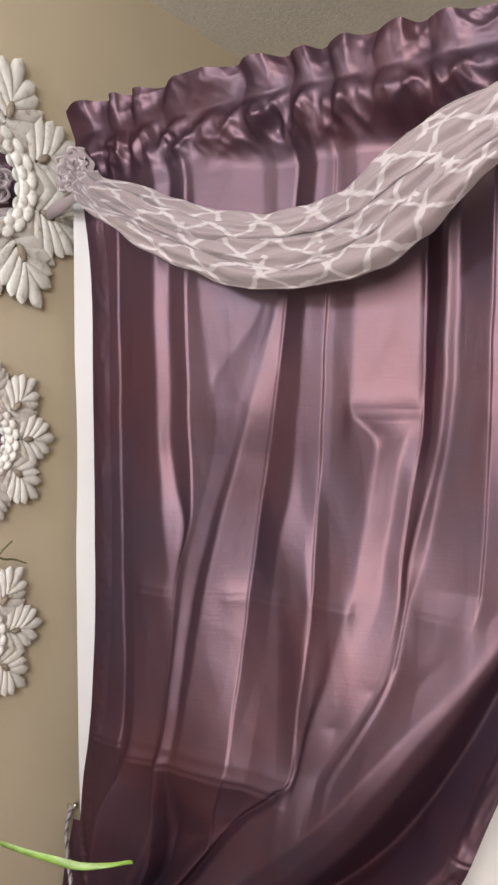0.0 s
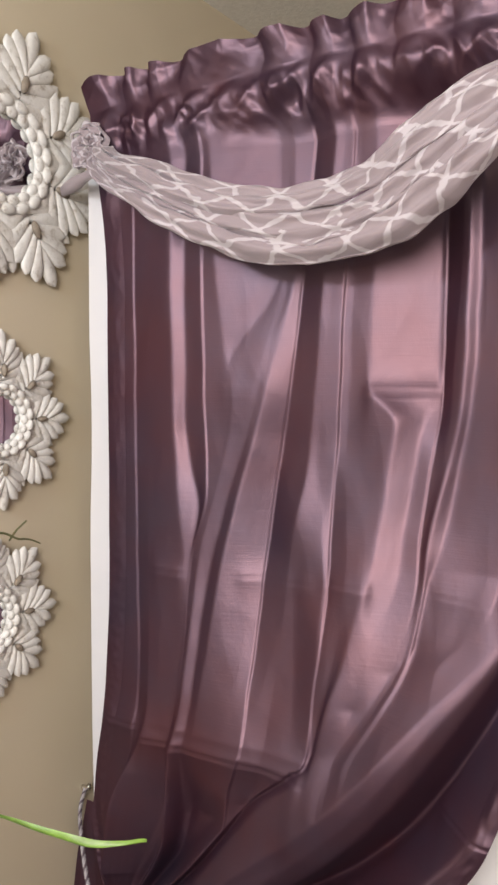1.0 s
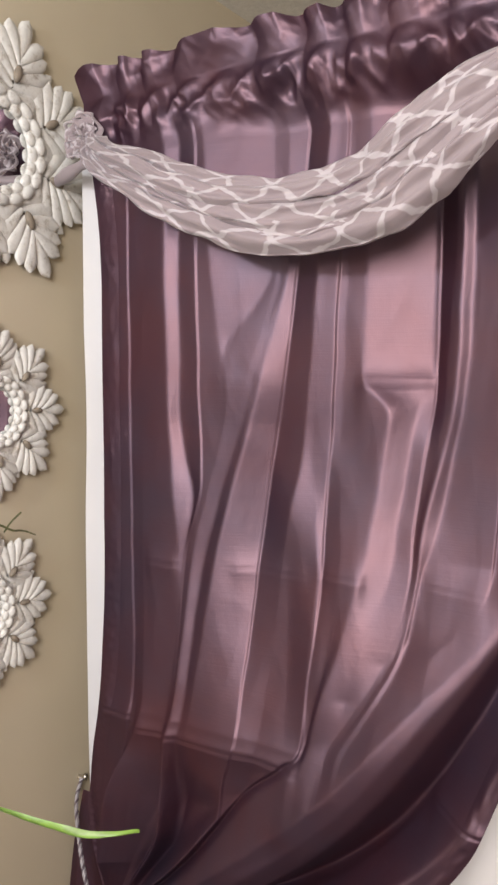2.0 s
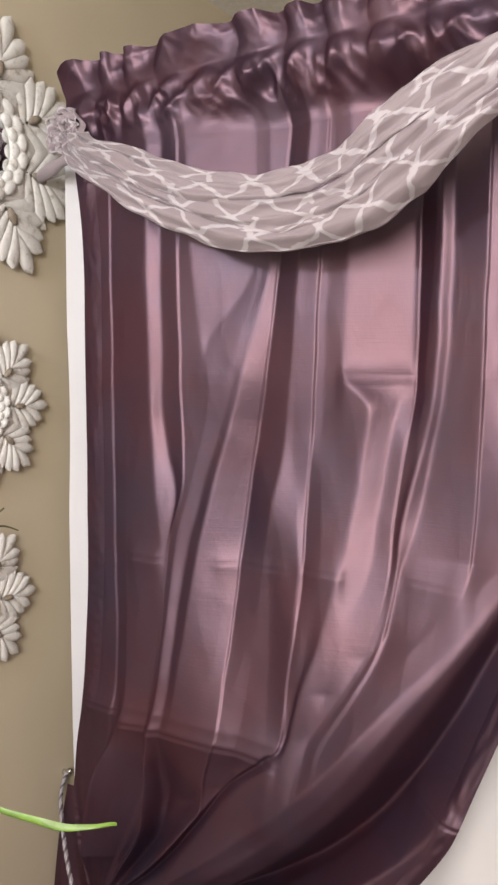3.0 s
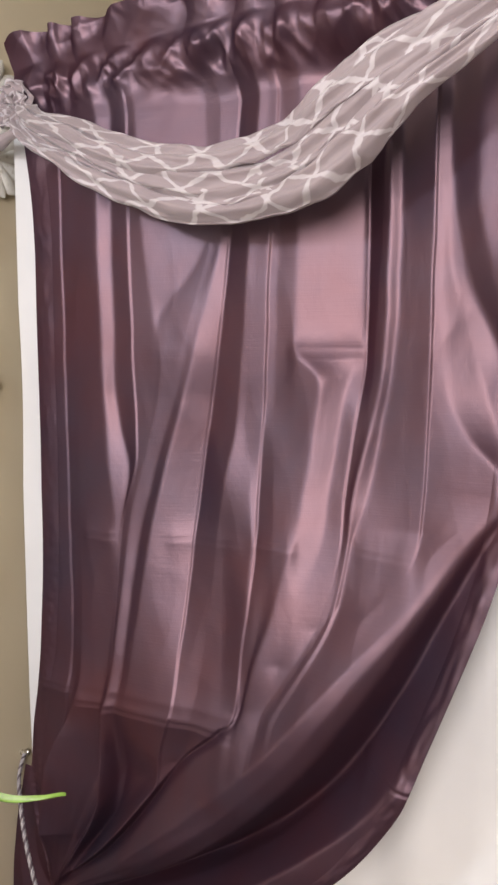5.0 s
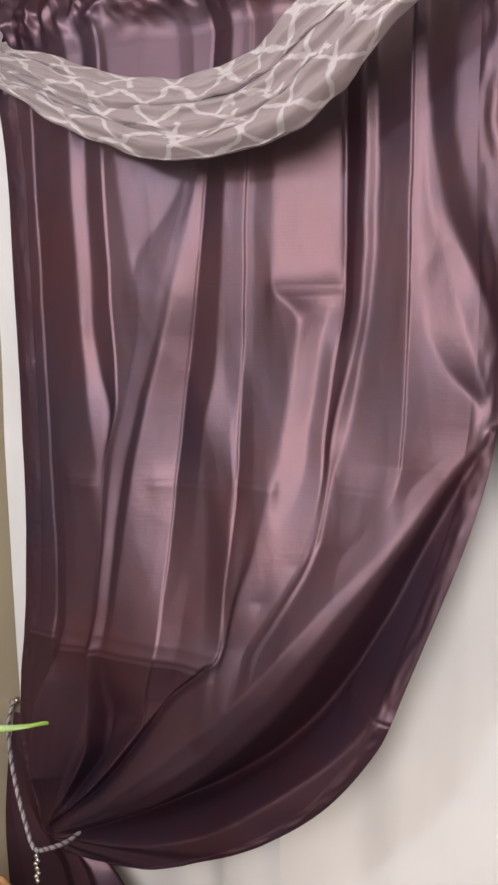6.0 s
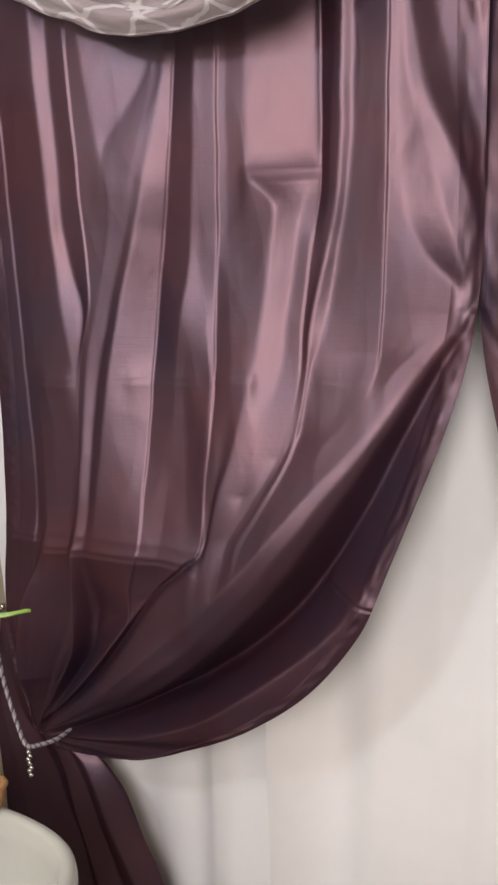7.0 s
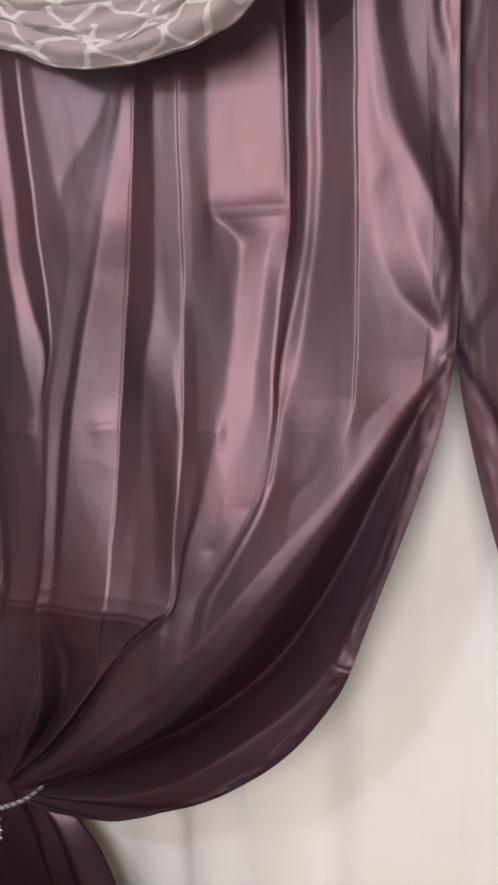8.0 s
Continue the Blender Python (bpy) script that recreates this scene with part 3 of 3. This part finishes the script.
def curtain_panel(mirrored):
    m = flip if mirrored else (lambda p: p)
    root = empty("curtain", m(Vector((-0.98, YR, 0.0))), "mauve-pink iridescent taffeta curtain panel tied back with cord", "curtain", "taffeta curtain pair")
    inv = root.matrix_world.inverted()

    def sheet(name, nu, nv, place, label=""):
        part(name, grid_mesh(nu, nv, lambda i, j: inv @ m(place(i, j)), lambda i, j: (0.84 * i / (nu - 1), -1.4 * j / (nv - 1))), TAFFETA, root, label)

    def back_hem(i, j):
        return Vector(BACK_HEM[j][i]) + Vector((0, -math.sin(math.pi * (i + 0.3) / 14) * (0.0024 + 0.0016 * noise.noise((i * 0.25, j * 0.27, 3))), 0))

    def front_hem(i, j):
        return Vector(FRONT_HEM[j][i]) + Vector((0, -math.sin(math.pi * (i + 0.5) / 14.5) * (0.0030 + 0.0034 * noise.noise((i * 0.2, j * 0.12, 8))), 0))
    sheet("drape", NU, NV, lambda i, j: Vector(DRAPE[j][i]))
    sheet("header_ruffle", 420, 46, lambda i, j: RUFFLE[j][i], "gathered rod pocket with standing ruffle")
    sheet("hem", 14, NV, back_hem, "stitched side hem")
    sheet("hem", 14, NV, front_hem, "puckered front hem")
    sheet("tail", 90, 80, lambda i, j: tail_point(i / 89, j / 79, 2.5), "dark hanging end below the tie")
    return root


curtain_panel(False)
curtain_panel(True)


def liner():
    root = empty("curtain_liner", (-0.98, YR + 0.089, 0.0), "plain white cloth liner hanging behind the taffeta curtain", "curtain liner")
    inv = root.matrix_world.inverted()

    def width(x0, x1, back, seed):
        n = int((x1 - x0) * 220)

        def place(i, j):
            x, v = x0 + (x1 - x0) * i / (n - 1), j / 59
            deep = 0.5 + 0.5 * v
            wide = 0.014 * math.sin(x * 19 + seed + 1.6 * noise.noise((x * 3, v * 0.6, seed))) + 0.012 * noise.noise((x * 8, v * 1.0, seed)) + 0.006 * math.sin(x * 47 + 2 * noise.noise((x * 3, v, 5)))
            wide += 0.006 * (0.3 - abs(noise.noise((x * 14 + v, v * 2.0, 4.0 + seed))))
            edge = 0.010 * max(0, noise.noise((0, v * 6, 2))) * max(0, 1 - i / 8)
            return inv @ Vector((x + edge, YR + 0.092 + back - 0.085 * math.exp(-i / 8) - wide * deep, 2.12 - 2.07 * v))
        part("cloth_width", grid_mesh(n, 60, place), LINER, root)
    width(-1.045, -0.47, -0.004, 0.0)
    width(-0.52, 0.85, 0.022, 2.0)


liner()

rod = empty("curtain_rod", (XW, YR + 0.018, 2.11), "white curtain rod fixed across the alcove", "curtain rod")
part("bar", tube([(0, 0, 0), (1.2, 0, 0), (2.448, 0, 0)], 0.008, 12, 4), ROD, rod)
part("bracket", tube([(0, 0, 0), (0.006, 0, 0), (0.014, 0, 0)], 0.022, 20, 4), ROD, rod)

# ---- scarf swag ----
SWAG = [(-0.985, 1.055, 2.085), (-0.945, 1.03, 2.045), (-0.823, 1.01, 1.985), (-0.725, 1.01, 1.943), (-0.623, 1.01, 1.915), (-0.522, 1.005, 1.913), (-0.447, 1.0, 1.926), (-0.377, 0.985, 1.961), (-0.313, 0.972, 1.995), (-0.224, 0.978, 2.043), (-0.09, 1.01, 2.125), (0.02, 1.05, 2.16)]
SWAG_HALF = [0.018, 0.034, 0.047, 0.049, 0.054, 0.056, 0.060, 0.063, 0.058, 0.046, 0.03, 0.02]


def scarf():
    root = empty("scarf_valance", (-0.98, 1.05, 2.09), "sheer grey scarf with white lattice print draped over the rod", "scarf valance")
    inv = root.matrix_world.inverted()
    n, steps = 40, 260
    bands = 5
    for k in range(bands):
        lane = 1 - 2 * (k + 0.5) / bands

        def place(i, j):
            t = j / (steps - 1)
            c = spline(SWAG, t)
            d = (spline(SWAG, min(1, t + 0.01)) - spline(SWAG, max(0, t - 0.01))).normalized()
            up = Vector((-d.z, 0, d.x)).normalized()
            half = float(np.interp(t * 11, range(12), SWAG_HALF))
            a = 2 * math.pi * i / n
            across, deep = math.cos(a), math.sin(a)
            shift = 0.16 * noise.noise((t * 3.2, k * 3.7, 1.0)) + 0.06 * noise.noise((t * 9, k * 2.1, 4.0))
            width = (1.75 / bands) * (1 + 0.45 * noise.noise((t * 4.5, k * 5.3, 7.0)))
            limit = max(-1.03, min(1.03, lane * 0.84 + shift + width * across * 0.8))
            ruck = 0.0045 * noise.noise((across * 1.7 + k, t * 14, 4.0)) + 0.0022 * noise.noise((across * 4 + k, t * 36, 6.0)) + 0.003 * math.sin(across * 5 + 9 * t + k)
            edge = 0.006 * noise.noise((t * 22, k, 9)) * abs(across)
            bulge = 0.020 * math.sqrt(max(0, 1 - min(1, abs(limit)) ** 2)) * (half / 0.05)
            front = bulge + 0.004 * ((k * 2) % 3) + 0.007 * noise.noise((t * 5, k * 1.9, 2.0)) + 0.007 * deep + (ruck if deep > -0.2 else 0)
            return inv @ (c + up * (half * limit + edge) + Vector((0, -1, 0)) * front)
        part("fold", grid_mesh(n, steps, place, lambda i, j: (j / (steps - 1) * 1.15 + k * 0.031, i / n * 0.16 + k * 0.047), closed=True), SCARF, root)

    # gathered rosette at the rod's end, and the rolled end behind it
    for k in range(4):
        def loop(i, j, k=k):
            a, f = 2 * math.pi * i / 72, j / 9
            r = 0.007 + 0.0075 * k + 0.010 * f + 0.012 * noise.noise((math.cos(a) * 1.6, math.sin(a) * 1.6, k + f)) + 0.004 * math.sin(6 * a + k * 1.3) * f
            y = 1.060 - 0.010 * k * 0.4 - 0.030 * (1 - k / 9) * (1 - (f - 0.6) ** 2) + 0.012 * noise.noise((math.cos(a) * 2.5, math.sin(a) * 2.5, k * 2.0))
            return inv @ Vector((-0.998 + r * math.cos(a) * 1.05, y, 2.088 + r * 1.05 * math.sin(a)))
        part("ruffle_loop", grid_mesh(72, 10, loop, lambda i, j: (i / 72 * 0.2 + k * 0.03, j / 9 * 0.05), closed=True), SCARF, root)
    part("rolled_end", tube([inv @ Vector(p) for p in ((-0.945, 1.03, 2.046), (-0.985, 1.028, 2.040), (-1.03, 1.04, 2.034), (-1.09, 1.06, 2.026))], lambda t: 0.010 + 0.002 * math.sin(11 * t), 14, 30), SCARF, root)
    return root


scarf()


# ---- carved mirrors ----
def lobe(bm, base, angle, length, width, height, lift=0.0):
    """A raised rounded lobe in the wall plane: base (y, z), direction, size; it stands out along x."""
    d, s = Vector((0, math.cos(angle), math.sin(angle))), Vector((0, -math.sin(angle), math.cos(angle)))
    steps, sides = 10, 9
    rows = []
    for j in range(steps + 1):
        t = j / steps
        w = width * (0.30 + 0.70 * min(1, t / 0.62) ** 0.9) * math.sqrt(max(0.004, 1 - max(0, (t - 0.72) / 0.28) ** 2))
        rows.append([])
        for i in range(sides):
            a = math.pi * i / (sides - 1)
            rise = lift + height * math.sin(a) ** 0.8 * (0.45 + 0.55 * math.sin(math.pi * min(1, 0.15 + t * 0.8)))
            rows[-1].append(bm.verts.new(Vector((0, *base)) + d * length * t + s * w * math.cos(a) * 0.5 + Vector((rise, 0, 0))))
    for r0, r1 in zip(rows, rows[1:]):
        for i in range(sides - 1):
            bm.faces.new((r0[i], r0[i + 1], r1[i + 1], r1[i]))


def palmette(start, reach, broad, pairs, height, ground=False):
    """A carved leaf that points along y: lobes in pairs off a stem, and one at the tip."""
    bm = bmesh.new()
    for k in range(pairs):
        f = k / pairs
        root = start + reach * (0.02 + 0.46 * f)
        size = reach * (0.40 + 0.16 * math.sin(math.pi * (0.25 + 0.6 * f)))
        for side in (-1, 1):
            lobe(bm, (root, 0), side * radians(82 - 62 * f), size * broad, reach * 0.205, height * (0.75 + 0.25 * f), 0.0015 + 0.0012 * k)
    lobe(bm, (start + reach * 0.42, 0), 0, reach * 0.58, reach * 0.22, height, 0.004)
    return leaf_ground(start, reach, broad, bm) if ground else bm


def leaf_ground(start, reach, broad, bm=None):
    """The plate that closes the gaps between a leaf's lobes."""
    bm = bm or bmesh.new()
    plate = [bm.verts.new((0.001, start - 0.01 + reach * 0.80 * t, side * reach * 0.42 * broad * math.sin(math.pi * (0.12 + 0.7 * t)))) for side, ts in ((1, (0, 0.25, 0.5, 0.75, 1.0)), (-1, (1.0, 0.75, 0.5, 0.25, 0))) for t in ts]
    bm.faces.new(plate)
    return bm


def sunburst_mirror(place, outer, glass, petals, turn, broad, label):
    root = empty("wall_mirror", place, label, "mirror", "carved wall mirrors")
    start = glass * 1.38
    reach = outer - start

    def stand(bm, angle, lift):
        bmesh.ops.rotate(bm, cent=(0, 0, 0), matrix=Matrix.Rotation(angle, 3, "X"), verts=bm.verts)
        bmesh.ops.translate(bm, vec=(lift, 0, 0), verts=bm.verts)
        return bm
    for k in range(petals):
        a = turn + 2 * math.pi * k / petals
        # dark wash-coloured plates also paint the shade in the gaps between lobes
        part("leaf_ground", stand(leaf_ground(start, reach, broad), a, 0.008), WASH_AND_SHADE, root, "brown-washed hollow of the leaf, darkened like shade", False)
        part("leaf", stand(palmette(start, reach, broad, 5, 0.009), a, 0.008), RESIN, root)
        boss = bmesh.new()
        ball(boss, (0.012, start + reach * 0.26, 0), (0.006, reach * 0.12, reach * 0.055), 12)
        part("boss", stand(boss, a, 0.009), WASH_AND_SHADE, root, "brown-washed seed")
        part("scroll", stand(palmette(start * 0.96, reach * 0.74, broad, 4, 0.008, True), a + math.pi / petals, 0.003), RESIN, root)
    body = grid_mesh(64, 13, lambda i, j: Vector((0.004 + 0.017 * math.sin(math.pi * j / 12), *((glass * (0.98 + 0.60 * j / 12)) * Vector((math.cos(2 * math.pi * i / 64), math.sin(2 * math.pi * i / 64)))))), closed=True)
    part("frame", body, RESIN, root)
    count = 18
    beads = bmesh.new()
    for rr, lift, turned in ((1.10, 0.015, 0.0), (1.32, 0.019, 0.5)):
        for k in range(count):
            a = 2 * math.pi * (k + turned) / count
            m = Matrix.Rotation(a, 4, "X") @ Matrix.Translation((lift, glass * rr, 0)) @ Matrix.Diagonal((0.0065, glass * 0.15, glass * rr * 0.175, 1))
            bmesh.ops.create_uvsphere(beads, u_segments=12, v_segments=8, radius=1, matrix=m)
    part("beaded_rim", beads, RESIN, root)
    disc = bmesh.new()
    bmesh.ops.create_cone(disc, cap_ends=True, segments=48, radius1=glass * 1.02, radius2=glass * 1.02, depth=0.004, matrix=Matrix.Translation((0.006, 0, 0)) @ Matrix.Rotation(math.pi / 2, 4, "Y"))
    part("glass", disc, GLASS, root, "round mirror glass", False)
    return root


sunburst_mirror((XW, 0.935, 2.064), 0.228, 0.066, 8, radians(27.5), 1.0, "large round mirror in whitewashed carved leaf frame")
sunburst_mirror((XW, 0.920, 1.631), 0.150, 0.042, 8, 0.0, 1.0, "small round mirror in whitewashed carved flower frame")
sunburst_mirror((XW, 0.885, 1.302), 0.149, 0.042, 8, 0.0, 1.0, "small round whitewashed flower-framed mirror behind a plant")


# ---- tie-back cord ----
def tieback():
    root = empty("tieback_cord", (XW, 1.12, 0.94), "twisted silver and plum cord tying the curtain back", "tieback")
    inv = root.matrix_world.inverted()
    path = [(XW + 0.008, 1.11, 0.925), (-1.072, 1.075, 0.898), (-1.016, 1.025, 0.866), (-0.980, 1.0, 0.83), (-0.940, 0.978, 0.79), (-0.905, 0.96, 0.768), (-0.892, 0.975, 0.762), (-0.882, 1.01, 0.756), (-0.885, 1.06, 0.750)]
    path = [inv @ Vector(p) for p in path]
    for k, mat in ((0, CORD_LIGHT), (1, CORD_DARK), (2, CORD_LIGHT)):
        pts = []
        for j in range(121):
            c = spline(path, j / 120)
            a = j * 1.15 + k * 2 * math.pi / 3
            d = (spline(path, j / 120 + 0.02) - spline(path, j / 120 - 0.02)).normalized()
            side = d.cross(Vector((0, 1, 0))).normalized()
            pts.append(c + 0.0021 * (math.cos(a) * side + math.sin(a) * d.cross(side)))
        part("strand", tube(pts, 0.0022, 7, 300), mat, root)
    beads = bmesh.new()
    for k in range(7):
        ball(beads, inv @ Vector((-0.896 + 0.003 * math.sin(k * 2.1), 0.955, 0.760 - 0.0075 * k)), (0.0042, 0.0042, 0.0046), 8)
    part("bead_charm", beads, SILVER, root, "small dangling silver bead charm")
    part("hook", tube([inv @ Vector(p) for p in ((XW, 1.11, 0.925), (XW + 0.015, 1.11, 0.925), (XW + 0.022, 1.105, 0.935))], 0.005, 8, 8), SILVER, root)


tieback()


# ---- basin, basket and plant ----
def basin():
    root = empty("pedestal_sink", (-0.83, 0.56, 0.0), "glossy white ceramic pedestal sink with rounded rim", "sink")
    def prof(i, j, rows):
        k, z = rows[j]
        a = 2 * math.pi * i / 72
        c, s = math.cos(a), math.sin(a)
        e = 0.56
        return Vector((0.240 * k * math.copysign(abs(c) ** e, c), 0.250 * k * math.copysign(abs(s) ** e, s), z))
    rim = [(0.35, 0.58), (0.80, 0.64), (0.95, 0.71), (1.0, 0.748), (1.0, 0.768), (0.992, 0.779), (0.975, 0.785), (0.935, 0.784), (0.92, 0.778), (0.90, 0.752), (0.87, 0.69), (0.80, 0.645), (0.6, 0.61), (0.25, 0.60), (0.02, 0.598)]
    part("bowl", grid_mesh(72, len(rim), lambda i, j: prof(i, j, rim), closed=True), CERAMIC, root)
    foot = [(0.48, 0.0), (0.45, 0.05), (0.34, 0.2), (0.32, 0.45), (0.42, 0.585)]
    part("pedestal", grid_mesh(72, len(foot), lambda i, j: prof(i, j, foot), closed=True), CERAMIC, root)


basin()


def basket_plant():
    root = empty("basket", (-0.848, 0.785, 0.786), "small honey-brown woven wicker basket on the sink", "basket")
    for k in range(3):
        r, z = 0.044 + 0.002 * k, 0.006 + 0.009 * k
        ring = [(r * math.cos(a) * (1 + 0.03 * math.sin(9 * a + k * math.pi)), r * math.sin(a) * (1 + 0.03 * math.sin(9 * a + k * math.pi)), z) for a in [2 * math.pi * i / 36 for i in range(37)]]
        part("weave", tube(ring, 0.0058, 7, 108), WICKER, root)
    plant = empty("potted_plant", (-0.848, 0.785, 0.79), "green strap-leaved plant growing from the basket", "plant")
    inv = plant.matrix_world.inverted()

    def blade(points, width, name, label):
        pts = [inv @ Vector(p) for p in points]
        def place(i, j):
            t, f = j / 59, i / 8 - 0.5
            c = spline(pts, t)
            w = width * (math.sin(math.pi * min(1, 0.08 + 0.92 * t)) ** 0.6) * (1 - 0.75 * t)
            roll = 0.5 + 2.0 * t
            return c + w * f * Vector((0.35 * math.sin(roll), -0.35, math.cos(roll) * 0.9)) + Vector((0, 0, -0.003 * (1 - 4 * f * f) + 0.002 * noise.noise((t * 9, f, 1))))
        part(name, grid_mesh(9, 60, place), LEAF, plant, label)
    blade([(-0.93, 0.60, 1.17), (-0.80, 0.55, 1.240), (-0.70, 0.56, 1.240), (-0.62, 0.585, 1.226), (-0.58, 0.610, 1.216), (-0.542, 0.638, 1.219)], 0.038, "leaf", "long pale green strap leaf")
    part("stem", tube([inv @ Vector(p) for p in ((-0.848, 0.78, 0.79), (-0.93, 0.65, 1.0), (-0.93, 0.60, 1.17))], lambda t: 0.005 - 0.002 * t, 8, 24), STEM, plant)
    part("stem", tube([inv @ Vector(p) for p in ((-0.848, 0.785, 0.79), (-1.0, 0.74, 1.12), (-1.05, 0.85, 1.425), (-1.045, 0.92, 1.437), (-1.04, 0.957, 1.425))], lambda t: 0.0035 - 0.0023 * t, 8, 40), STEM, plant)
    part("twig", tube([inv @ Vector(p) for p in ((-1.05, 0.90, 1.437), (-1.05, 0.915, 1.452), (-1.045, 0.932, 1.466))], 0.0016, 6, 10), STEM, plant)


basket_plant()
